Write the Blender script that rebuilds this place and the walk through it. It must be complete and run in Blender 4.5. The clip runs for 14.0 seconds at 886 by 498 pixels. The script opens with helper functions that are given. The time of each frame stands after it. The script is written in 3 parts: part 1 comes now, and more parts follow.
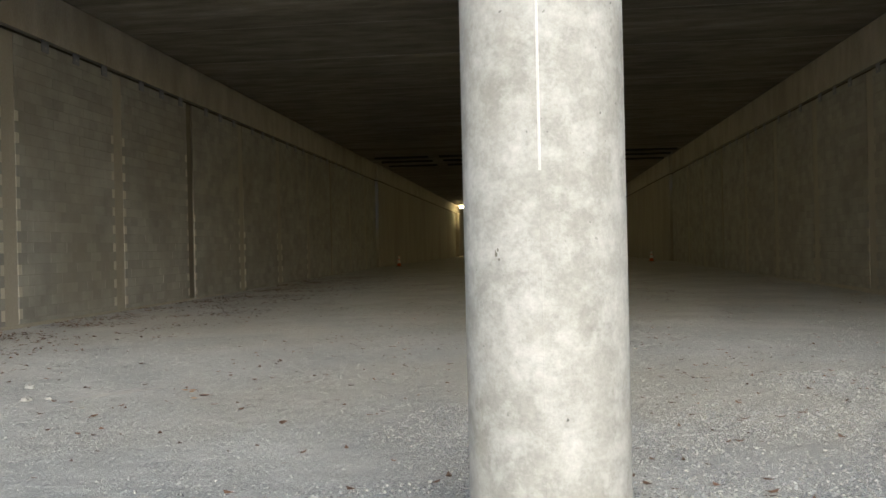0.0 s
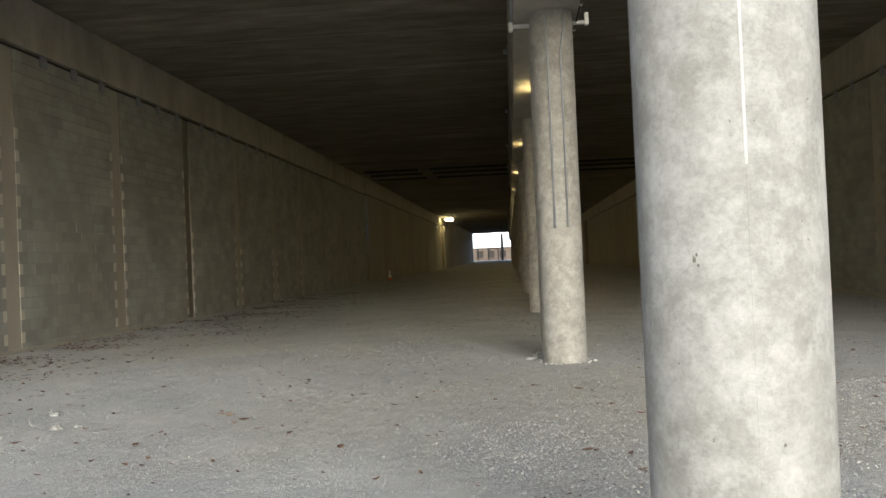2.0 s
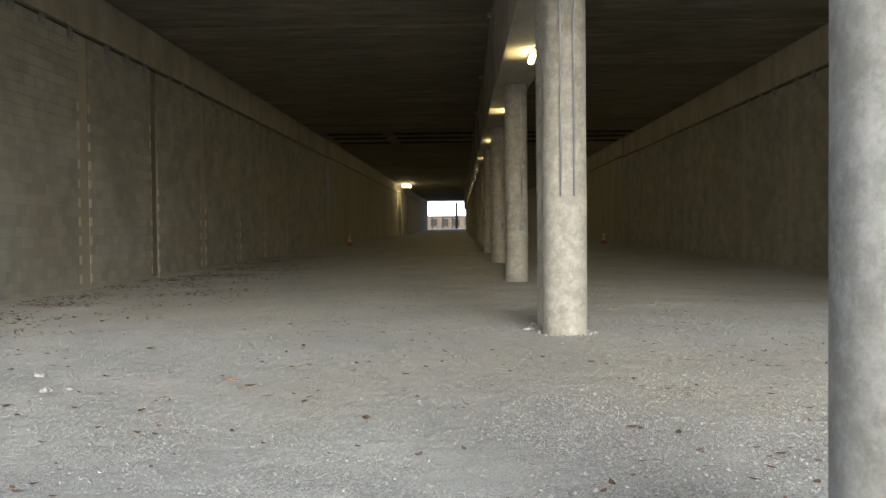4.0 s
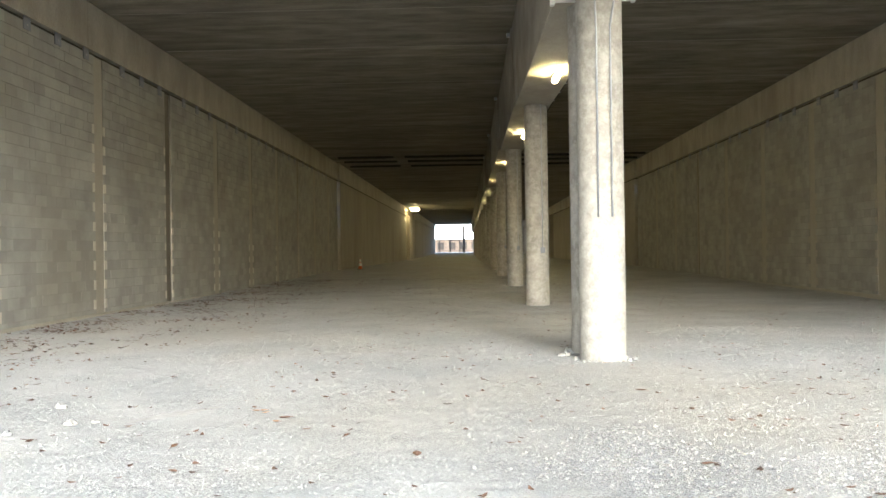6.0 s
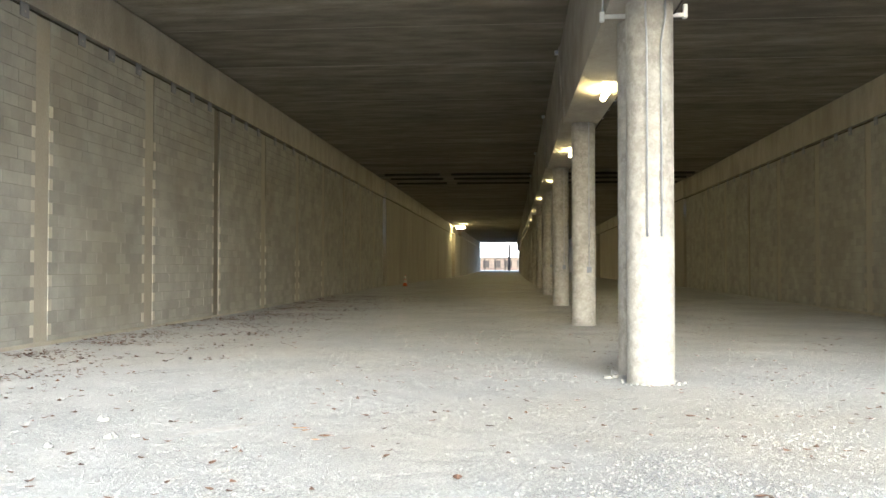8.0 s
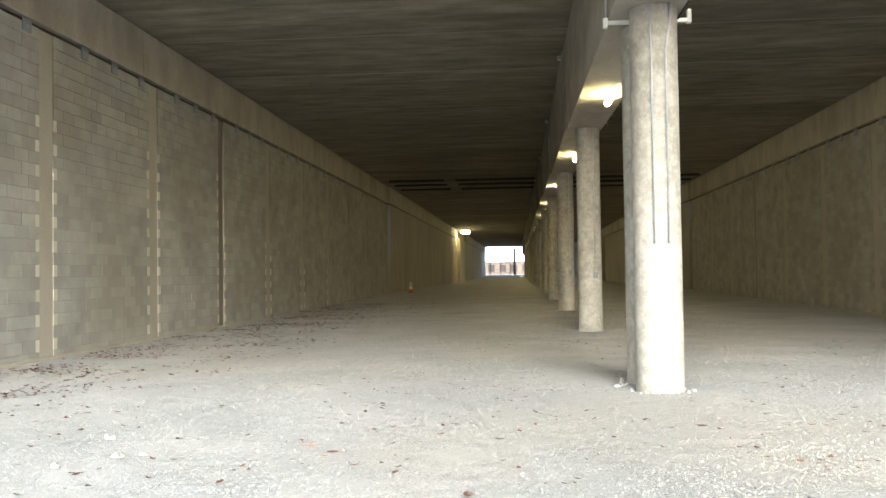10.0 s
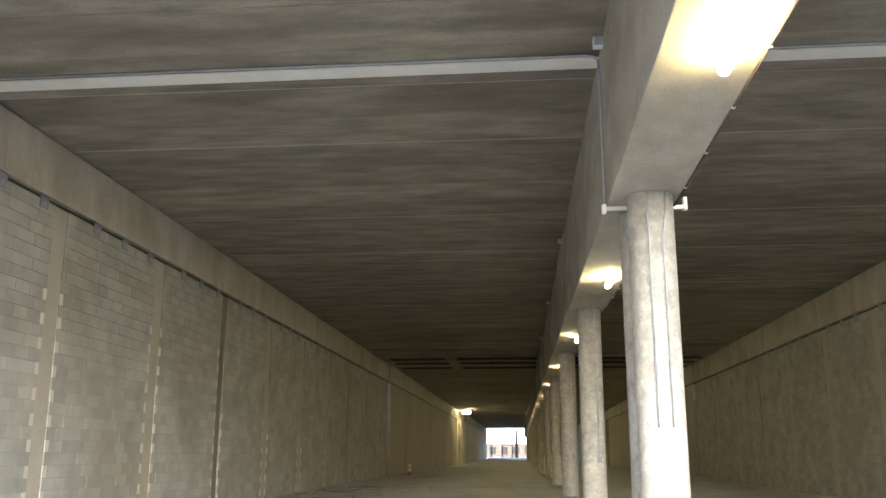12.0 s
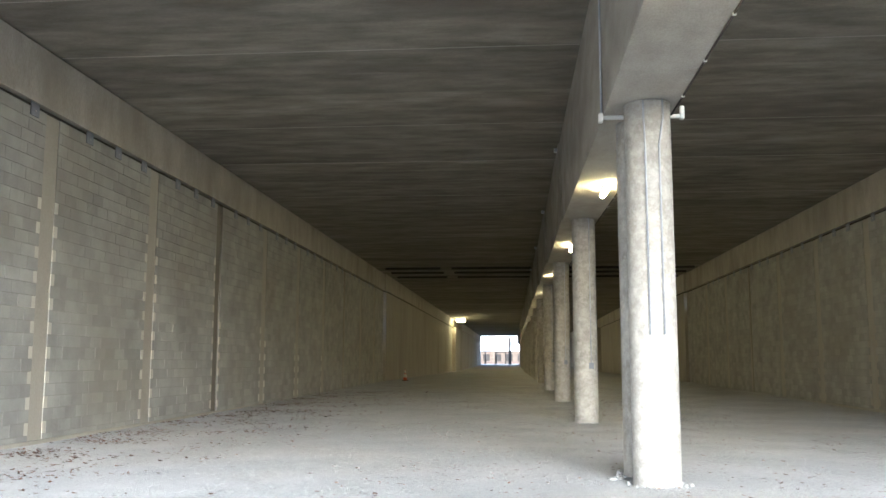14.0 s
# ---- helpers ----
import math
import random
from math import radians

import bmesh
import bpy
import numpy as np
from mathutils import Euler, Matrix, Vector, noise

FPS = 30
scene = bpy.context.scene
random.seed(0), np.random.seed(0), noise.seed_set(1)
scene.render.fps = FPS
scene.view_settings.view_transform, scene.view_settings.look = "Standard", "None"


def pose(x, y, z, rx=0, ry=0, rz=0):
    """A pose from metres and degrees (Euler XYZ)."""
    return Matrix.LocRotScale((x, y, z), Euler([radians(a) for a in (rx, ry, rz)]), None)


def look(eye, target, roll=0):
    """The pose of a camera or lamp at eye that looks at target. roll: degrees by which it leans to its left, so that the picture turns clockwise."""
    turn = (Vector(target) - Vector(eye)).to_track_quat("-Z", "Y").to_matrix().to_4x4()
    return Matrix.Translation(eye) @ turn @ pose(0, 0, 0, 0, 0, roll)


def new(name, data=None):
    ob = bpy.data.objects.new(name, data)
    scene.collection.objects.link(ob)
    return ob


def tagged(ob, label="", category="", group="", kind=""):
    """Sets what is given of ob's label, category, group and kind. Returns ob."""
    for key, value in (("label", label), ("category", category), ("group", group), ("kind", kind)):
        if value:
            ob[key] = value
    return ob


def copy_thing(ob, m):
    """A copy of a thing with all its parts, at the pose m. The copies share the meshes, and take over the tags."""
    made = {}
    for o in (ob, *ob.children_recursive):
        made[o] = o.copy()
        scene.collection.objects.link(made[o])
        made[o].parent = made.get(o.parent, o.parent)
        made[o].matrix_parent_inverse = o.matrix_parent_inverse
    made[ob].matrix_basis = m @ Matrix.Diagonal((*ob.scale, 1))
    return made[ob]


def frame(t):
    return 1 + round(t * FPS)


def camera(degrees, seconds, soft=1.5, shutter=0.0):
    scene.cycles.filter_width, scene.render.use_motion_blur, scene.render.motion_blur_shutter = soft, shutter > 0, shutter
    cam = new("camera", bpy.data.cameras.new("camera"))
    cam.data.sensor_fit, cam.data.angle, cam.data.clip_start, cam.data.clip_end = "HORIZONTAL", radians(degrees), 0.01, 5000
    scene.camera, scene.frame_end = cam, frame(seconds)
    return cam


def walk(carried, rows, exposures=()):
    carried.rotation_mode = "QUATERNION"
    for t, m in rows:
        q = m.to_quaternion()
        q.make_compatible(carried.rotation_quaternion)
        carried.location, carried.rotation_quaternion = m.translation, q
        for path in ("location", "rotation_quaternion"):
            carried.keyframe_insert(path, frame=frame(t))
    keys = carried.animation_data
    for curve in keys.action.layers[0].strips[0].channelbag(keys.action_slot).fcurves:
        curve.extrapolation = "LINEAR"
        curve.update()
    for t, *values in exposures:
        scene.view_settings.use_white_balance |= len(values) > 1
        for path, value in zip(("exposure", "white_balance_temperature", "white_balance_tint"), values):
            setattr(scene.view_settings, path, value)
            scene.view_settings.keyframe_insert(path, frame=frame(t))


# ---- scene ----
cam = camera(53.6, 14.0)
PATH = [
    (0, (0.051, -12.873, 1.497), (-0.155, -10.884, 1.495), -1.3),
    (0.5, (-0.144, -12.781, 1.513), (-0.351, -10.792, 1.516), -1.1),
    (1, (-0.359, -12.763, 1.521), (-0.489, -10.767, 1.523), -2.7),
    (1.5, (-0.501, -12.713, 1.505), (-0.608, -10.716, 1.485), -0.7),
    (2, (-0.658, -12.575, 1.502), (-0.82, -10.582, 1.529), -2.5),
    (2.5, (-0.796, -12.46, 1.5), (-0.884, -10.462, 1.52), 0.1),
    (3, (-1.021, -12.353, 1.505), (-1.034, -10.353, 1.526), -2.1),
    (3.5, (-1.21, -12.284, 1.496), (-1.261, -10.286, 1.445), -0.6),
    (6, (-1.737, -11.763, 1.476), (-1.802, -9.764, 1.48), -0.8),
    (6.5, (-1.754, -11.719, 1.482), (-1.868, -9.723, 1.511), -0.5),
    (7, (-1.736, -11.682, 1.477), (-1.857, -9.686, 1.513), -0.3),
    (7.5, (-1.732, -11.647, 1.474), (-1.892, -9.654, 1.515), 0.3),
    (10, (-1.75, -11.555, 1.548), (-1.929, -9.564, 1.604), -0.8),
    (10.5, (-1.742, -11.569, 1.561), (-1.929, -9.581, 1.67), -1.0),
    (11, (-1.755, -11.6, 1.541), (-1.914, -9.62, 1.777), -1.2),
    (11.5, (-1.754, -11.601, 1.541), (-1.909, -9.649, 1.949), -0.4),
    (12, (-1.749, -11.578, 1.549), (-1.925, -9.639, 2.007), 0.1),
    (12.5, (-1.743, -11.548, 1.559), (-1.911, -9.604, 1.998), 0.4),
    (13, (-1.743, -11.546, 1.559), (-1.898, -9.591, 1.954), 0.3),
    (13.5, (-1.743, -11.545, 1.56), (-1.896, -9.584, 1.922), 0.4),
    (14, (-1.756, -11.605, 1.539), (-1.923, -9.628, 1.795), 0.1),
]
EXPOSURES = [(0.0, 0.63, 5690, 4), (3.5, 0.68, 5690, 4), (6.0, 2.0, 5540, 4), (7.5, 2.05, 5490, 4), (10.0, 2.1, 5590, 3), (11.0, 2.25, 5540, 4), (11.5, 2.55, 5540, 6), (12.5, 2.05, 5290, 6), (13.5, 2.05, 5240, 6), (14.0, 2.15, 5090, 6)]
walk(cam, [(t, look(eye, target, roll)) for t, eye, target, roll in PATH], EXPOSURES)

# world, sun, exposure
world = bpy.data.worlds.new("sky")
scene.world = world
world.use_nodes = True
wn = world.node_tree
sky = wn.nodes.new("ShaderNodeTexSky")
sky.sky_type = "NISHITA"
sky.sun_disc = False
sky.sun_elevation, sky.sun_rotation = radians(22), radians(170)
sky.dust_density = 4.0
wn.links.new(sky.outputs[0], wn.nodes["Background"].inputs[0])
wn.nodes["Background"].inputs[1].default_value = 0.14
sun = new("sun", bpy.data.lights.new("sun", "SUN"))
sun.data.energy, sun.data.angle, sun.data.color = 1.15, radians(32), (1, 0.99, 0.97)
sun.matrix_world = look((5.5, -30, 12.5), (0, 0, 0))


# materials
def material(name, base, second, scale=3.0, rough=0.85, fine=60.0, bump=0.25, stretch=(1, 1, 1), metal=0.0, spread=0.0, stain=None, island=False, amount=0.5, pits=False, cells=0.0):
    """A worn surface: two colours mixed by broad stains and fine grain, with relief; spread varies piece by piece."""
    m = bpy.data.materials.new(name)
    m.use_nodes = True
    t = m.node_tree
    n, l = t.nodes, t.links
    p = n["Principled BSDF"]
    p.inputs["Roughness"].default_value, p.inputs["Metallic"].default_value = rough, metal
    geo = n.new("ShaderNodeNewGeometry")
    mp = n.new("ShaderNodeMapping")
    mp.inputs["Scale"].default_value = stretch
    l.new(geo.outputs["Position"], mp.inputs[0])

    def noise_node(s, detail, rough_=0.6):
        q = n.new("ShaderNodeTexNoise")
        q.inputs["Scale"].default_value, q.inputs["Detail"].default_value, q.inputs["Roughness"].default_value = s, detail, rough_
        l.new(mp.outputs[0], q.inputs["Vector"])
        return q.outputs["Fac"]

    def ramp(v, a, b):
        q = n.new("ShaderNodeMapRange")
        q.inputs["From Min"].default_value, q.inputs["From Max"].default_value = a, b
        l.new(v, q.inputs["Value"])
        return q.outputs[0]

    def mix(f, a, b, kind="MIX"):
        q = n.new("ShaderNodeMix")
        q.data_type, q.blend_type = "RGBA", kind
        for s, v in ((q.inputs[0], f), (q.inputs[6], a), (q.inputs[7], b)):
            if isinstance(v, (tuple, float, int)):
                s.default_value = (*v, 1) if isinstance(v, tuple) else v
            else:
                l.new(v, s)
        return q.outputs[2]

    broad = noise_node(scale, 6)
    grain = noise_node(fine, 4, 0.7)
    col = mix(ramp(broad, 0.32, 0.68), base, second)
    g = n.new("ShaderNodeMapRange")
    g.inputs["From Min"].default_value, g.inputs["From Max"].default_value = 0.25, 0.75
    g.inputs["To Min"].default_value, g.inputs["To Max"].default_value = 1 - amount * 0.5, 1 + amount * 0.35
    l.new(grain, g.inputs["Value"])
    col = mix(1.0, col, g.outputs[0], "MULTIPLY")
    if stain:
        s2 = noise_node(scale * 0.23, 3)
        col = mix(ramp(s2, 0.5, 0.72), col, mix(0.75, col, stain))
    if cells:
        vor = n.new("ShaderNodeTexVoronoi")
        vor.inputs["Scale"].default_value = cells
        l.new(mp.outputs[0], vor.inputs["Vector"])
        sep = n.new("ShaderNodeSeparateColor")
        l.new(vor.outputs["Color"], sep.inputs[0])
        speck = n.new("ShaderNodeMapRange")
        speck.inputs["To Min"].default_value, speck.inputs["To Max"].default_value = 0.52, 1.32
        l.new(sep.outputs[0], speck.inputs["Value"])
        col = mix(ramp(noise_node(0.9, 4), 0.35, 0.6), col, mix(1.0, col, speck.outputs[0], "MULTIPLY"))
    if pits:
        col = mix(ramp(noise_node(42.0, 1.0), 0.76, 0.80), col, (0.12, 0.115, 0.10))
        col = mix(ramp(noise_node(9.0, 8, 0.75), 0.45, 0.70), col, mix(0.6, col, (0.60, 0.59, 0.565)))
    if spread:
        src = n.new("ShaderNodeObjectInfo").outputs["Random"] if not island else geo.outputs["Random Per Island"]
        v = n.new("ShaderNodeMapRange")
        v.inputs["To Min"].default_value, v.inputs["To Max"].default_value = 1 - spread, 1 + spread
        l.new(src, v.inputs["Value"])
        col = mix(1.0, col, v.outputs[0], "MULTIPLY")
    l.new(col, p.inputs["Base Color"])
    b = n.new("ShaderNodeBump")
    b.inputs["Strength"].default_value, b.inputs["Distance"].default_value = bump, 0.02
    l.new(grain, b.inputs["Height"])
    l.new(b.outputs[0], p.inputs["Normal"])
    return m


def glow(name, colour, strength):
    m = bpy.data.materials.new(name)
    m.use_nodes = True
    p = m.node_tree.nodes["Principled BSDF"]
    p.inputs["Base Color"].default_value = (0.8, 0.8, 0.75, 1)
    p.inputs["Emission Color"].default_value = (*colour, 1)
    p.inputs["Emission Strength"].default_value = strength
    return m


M_COLUMN = material("column_concrete", (0.265, 0.255, 0.228), (0.41, 0.398, 0.366), 3.2, 0.8, 48, 0.2, stain=(0.31, 0.29, 0.25), amount=0.4, pits=True)
M_SEAM = material("seam_concrete", (0.52, 0.51, 0.48), (0.62, 0.61, 0.58), 4, 0.8, 60, 0.1, amount=0.3)
M_DUST = material("stone_dust", (0.46, 0.455, 0.44), (0.55, 0.545, 0.53), 6, 0.95, 60, 0.3, amount=0.4)
M_BEAM = material("beam_concrete", (0.29, 0.265, 0.222), (0.42, 0.392, 0.342), 1.6, 0.85, 45, 0.15, (1, 0.5, 1), stain=(0.20, 0.178, 0.145), amount=0.4)
M_BAND = material("band_concrete", (0.35, 0.325, 0.28), (0.47, 0.442, 0.395), 2.0, 0.85, 34, 0.2, (1, 1, 0.4), stain=(0.27, 0.245, 0.20), amount=0.4)
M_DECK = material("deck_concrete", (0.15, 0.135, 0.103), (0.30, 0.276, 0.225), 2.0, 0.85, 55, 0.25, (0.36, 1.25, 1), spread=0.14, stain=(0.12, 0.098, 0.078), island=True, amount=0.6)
M_GROUT = material("grout", (0.62, 0.61, 0.58), (0.72, 0.71, 0.69), 2, 0.9, 50, 0.1, amount=0.2)
M_BLOCK = material("concrete_block", (0.285, 0.284, 0.268), (0.40, 0.398, 0.378), 1.1, 0.92, 70, 0.3, spread=0.10, stain=(0.28, 0.262, 0.225), amount=0.35)
M_BLOCKS = material("concrete_blocks", (0.285, 0.284, 0.268), (0.40, 0.398, 0.378), 1.1, 0.92, 70, 0.3, spread=0.10, stain=(0.28, 0.262, 0.225), island=True, amount=0.35)
M_CLOSER = material("pale_block", (0.52, 0.50, 0.44), (0.61, 0.59, 0.53), 3, 0.9, 70, 0.2, spread=0.10, island=True, amount=0.25)
M_MORTAR = material("mortar", (0.25, 0.24, 0.22), (0.31, 0.295, 0.27), 2, 0.95, 60, 0.3)
M_POST = material("post_concrete", (0.36, 0.335, 0.29), (0.42, 0.395, 0.345), 1.5, 0.9, 40, 0.2, (1, 1, 0.5), amount=0.35)
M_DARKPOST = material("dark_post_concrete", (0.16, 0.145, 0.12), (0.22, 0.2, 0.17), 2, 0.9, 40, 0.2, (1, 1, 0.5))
M_PLAIN = material("plain_wall_concrete", (0.33, 0.31, 0.27), (0.41, 0.385, 0.34), 0.8, 0.9, 25, 0.2, (1, 1, 0.3), stain=(0.26, 0.235, 0.2))
M_GRAVEL = material("gravel", (0.39, 0.397, 0.405), (0.51, 0.513, 0.512), 0.5, 0.95, 90, 0.6, stain=(0.41, 0.385, 0.335), amount=0.75, cells=95.0)
M_STONE = material("stones", (0.31, 0.31, 0.305), (0.43, 0.43, 0.425), 6, 0.9, 60, 0.3, spread=0.32, island=True)
M_COARSE = material("coarse_stones", (0.21, 0.21, 0.205), (0.35, 0.347, 0.343), 6, 0.9, 60, 0.3, spread=0.45, island=True)
M_LEAF = material("dead_leaves", (0.10, 0.06, 0.042), (0.20, 0.115, 0.075), 5, 0.85, 60, 0.2, spread=0.5, island=True)
M_ORANGELEAF = material("orange_leaves", (0.30, 0.17, 0.08), (0.40, 0.26, 0.13), 12, 0.8, 60, 0.2)
M_STEEL = material("galvanised_steel", (0.36, 0.38, 0.42), (0.46, 0.48, 0.52), 8, 0.45, 60, 0.05, metal=0.4, amount=0.2)
M_CLIP = material("blue_grey_plate", (0.20, 0.22, 0.26), (0.26, 0.28, 0.33), 6, 0.6, 60, 0.05, amount=0.2)
M_WHITE = material("white_painted_metal", (0.72, 0.72, 0.7), (0.8, 0.8, 0.78), 5, 0.5, 60, 0.03, amount=0.15)
# rubber, and the near-black that paints shade into the wall-top gap
M_DARK = material("rubber_and_gap_shade", (0.03, 0.03, 0.028), (0.05, 0.048, 0.044), 4, 0.8, 50, 0.1)
M_CONE = material("orange_plastic", (0.65, 0.12, 0.03), (0.72, 0.17, 0.05), 6, 0.5, 50, 0.03, amount=0.15)
M_BRICK = material("far_brick", (0.155, 0.115, 0.088), (0.20, 0.155, 0.12), 1, 0.9, 20, 0.2)
M_TRIM = material("far_trim", (0.045, 0.035, 0.03), (0.06, 0.05, 0.042), 1, 0.8, 20, 0.1)
M_ROCK = material("pale_rock", (0.33, 0.327, 0.315), (0.42, 0.415, 0.405), 9, 0.9, 60, 0.3)
M_LAMP = glow("lamp_lens", (1.0, 0.72, 0.29), 44)


# builders
def box(bm, x0, x1, y0, y1, z0, z1, bevel=0.0):
    vs = [bm.verts.new((x, y, z)) for z in (z0, z1) for y in (y0, y1) for x in (x0, x1)]
    fs = [bm.faces.new([vs[i] for i in f]) for f in ((0, 2, 3, 1), (4, 5, 7, 6), (0, 1, 5, 4), (2, 6, 7, 3), (0, 4, 6, 2), (1, 3, 7, 5))]
    if bevel:
        bmesh.ops.bevel(bm, geom=list({e for f in fs for e in f.edges}), offset=bevel, segments=2, affect="EDGES", profile=0.5)


def tube(bm, points, radius, sides=10, caps=True):
    """A pipe along points, with a constant radius."""
    pts = [Vector(p) for p in points]
    rings = []
    for i, p in enumerate(pts):
        d = (pts[min(i + 1, len(pts) - 1)] - pts[max(i - 1, 0)]).normalized()
        u = d.orthogonal().normalized() if i == 0 else (u - d * u.dot(d)).normalized()
        v = d.cross(u)
        rings.append([bm.verts.new(p + radius * (math.cos(a) * u + math.sin(a) * v)) for a in (2 * math.pi * k / sides for k in range(sides))])
    for a, b in zip(rings, rings[1:]):
        for k in range(sides):
            f = bm.faces.new((a[k], a[(k + 1) % sides], b[(k + 1) % sides], b[k]))
            f.smooth = True
    if caps:
        bm.faces.new(rings[0][::-1])
        bm.faces.new(rings[-1])


def lathe(bm, profile, sides=48):
    rings = [[bm.verts.new((r * math.cos(2 * math.pi * k / sides), r * math.sin(2 * math.pi * k / sides), z)) for k in range(sides)] for r, z in profile]
    for a, b in zip(rings, rings[1:]):
        for k in range(sides):
            bm.faces.new((a[k], a[(k + 1) % sides], b[(k + 1) % sides], b[k])).smooth = True
    bm.faces.new(rings[0][::-1])
    bm.faces.new(rings[-1])


def mesh_of(name, bm, material_):
    me = bpy.data.meshes.new(name)
    bmesh.ops.recalc_face_normals(bm, faces=bm.faces)
    bm.to_mesh(me)
    bm.free()
    me.materials.append(material_)
    return me


def part(name, bm, material_, parent=None, label=""):
    ob = new(name, mesh_of(name, bm, material_))
    ob.parent = parent
    return tagged(ob, label)


def thing(name, m, label, category, group=""):
    ob = new(name)
    ob.matrix_basis = m
    return tagged(ob, label, category, group)


def boxes(*dims, bevel=0.0):
    bm = bmesh.new()
    for d in dims:
        box(bm, *d, bevel=bevel)
    return bm


# plan
LEFT, RIGHT, END, MOUTH = -10.46, 9.21, 186.0, -10.3
CEIL, BEAM_LOW = 7.33, 4.96


def drift(y):
    """The centre row leans slightly to one side as it runs in."""
    return -0.007 * max(0.0, y - 11.47)


def soffit(y):
    """The underside of the centre beam: level over the first span, then rising."""
    return BEAM_LOW + 0.31 * min(max((y - 0.95) / 10.52, 0.0), 1.0) + 0.005 * max(0.0, min(y - 11.47, 40.0))


def batter(y):
    """How far the beam's upper edge leans out on one side."""
    return 0.0066 * min(max(y, 0.0), 11.47)


POSTS = [3.86 + 4.72 * k for k in range(-3, 9)]
POSTS_R = [2.59 + 4.72 * k for k in range(-3, 9)]
JOINT_L, JOINT_R = 45.4, 46.4
COLUMNS = [(0.094, -9.45), (0.0, 0.0), (0.0, 0.95)] + [(drift(11.47 + 10.54 * k), 11.47 + 10.54 * k) for k in range(15)]
LAMPS = [-4.8] + [6.2 + 10.54 * k for k in range(15)]


def ground_z(x, y):
    """The floor: level at first, then a gentle rise towards the far end, with low swells."""
    rise = 0.0085 * min(max(0.0, y - 11.0), 36.0) + 0.0079 * max(0.0, y - 104.0)
    return rise + 0.018 * noise.noise((x * 0.5, y * 0.5, 0)) + 0.03 * min(4.0, max(0.0, -x - 8.0)) * max(0.0, 1 - abs(y - 10) / 40)


def floor_z(x, y):
    """The floor with the small bumps that it has near the walk."""
    z = ground_z(x, y)
    if -8 < x < 6 and -10 < y < 5:
        z += 0.010 * noise.noise((x * 4.1, y * 4.1, 3)) + 0.007 * noise.noise((x * 11, y * 11, 7))
    return z


# ground: one sheet, fine near the walk and coarse to the horizon
def axis(stops):
    out = []
    for a, b, step in stops:
        k = max(1, round((b - a) / step))
        out += [a + (b - a) * i / k for i in range(k)]
    return out + [stops[-1][1]]


def ground():
    xs = axis([(-3000, -200, 700), (-200, -12, 30), (-12, -7, 0.4), (-7, 5, 0.1), (5, 12, 0.4), (12, 200, 30), (200, 3000, 700)])
    ys = axis([(-3000, -100, 700), (-100, -14, 10), (-14, -9, 0.25), (-9, 4, 0.1), (4, 30, 0.4), (30, 180, 3), (180, 400, 40), (400, 3000, 700)])
    verts = []
    for y in ys:
        for x in xs:
            z = floor_z(x, min(y, 200.0))
            verts.append((x, y, z))
    w = len(xs)
    faces = [(j * w + i, j * w + i + 1, (j + 1) * w + i + 1, (j + 1) * w + i) for j in range(len(ys) - 1) for i in range(w - 1)]
    me = bpy.data.meshes.new("ground")
    me.from_pydata(verts, [], faces)
    me.materials.append(M_GRAVEL)
    tagged(new("ground", me), "packed pale grey gravel floor with dusty patches", "ground", kind="structure")


ground()


# deck: transverse slabs with open seams, and a pale grout strip
def ceiling():
    bm = bmesh.new()
    pitch, y = 1.32, 1.40 - 1.32 * 9
    while y < END:
        lift = random.uniform(0, 0.012)
        for x0, x1 in ((LEFT - 0.4, -0.53 + drift(y)), (0.43 + drift(y + pitch), RIGHT + 0.4)):
            box(bm, x0, x1, y + 0.006, y + pitch - 0.006, CEIL + lift, CEIL + 0.5)
        y += pitch
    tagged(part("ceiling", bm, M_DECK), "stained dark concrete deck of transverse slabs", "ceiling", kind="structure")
    top = boxes((LEFT - 3, RIGHT + 3, MOUTH, END, CEIL + 0.505, CEIL + 0.9))
    tagged(part("deck_top", top, M_DARKPOST), "dark concrete deck above the slabs", "ceiling", kind="structure")


ceiling()
strip = new("ceiling_strip")
tagged(strip, "pale grout strip across the concrete deck", "trim", kind="structure")
for x0, x1 in ((LEFT, -0.535), (0.435, RIGHT)):
    bm = boxes((x0, x1, 0.64, 1.01, CEIL - 0.012, CEIL + 0.03), bevel=0.004)
    for v in bm.verts:
        v.co.y -= 0.008 * v.co.x
    part("grout_band", bm, M_GROUT, strip)
for k in (0, 2, 6, 9, 13):
    yy = 1.40 + 1.32 * k
    part("seam", boxes((LEFT, -0.535, yy - 0.006, yy + 0.006, CEIL - 0.001, CEIL + 0.02), (0.435, RIGHT, yy - 0.006, yy + 0.006, CEIL - 0.001, CEIL + 0.02)), M_POST, strip)

# centre beam, cast in lengths that meet over the columns
beam = new("beam")
tagged(beam, "deep cast concrete beam over the column row", "beam", kind="structure")
cuts = [MOUTH, -1.45, 0.47] + [11.47 + 10.54 * k for k in range(15)] + [END]
for a, b in zip(cuts, cuts[1:]):
    dx = drift((a + b) / 2)
    bm = boxes((dx - 0.53, dx + 0.43, a + 0.004, b - 0.004, BEAM_LOW, CEIL + 0.5))
    for v in bm.verts:
        if v.co.z < BEAM_LOW + 0.1:
            v.co.z = soffit(v.co.y)
        elif v.co.x < dx:
            v.co.x -= batter(v.co.y)
    bmesh.ops.bevel(bm, geom=bm.edges[:], offset=0.012, segments=2, affect="EDGES", profile=0.5)
    part("beam_length", bm, M_BEAM, beam)


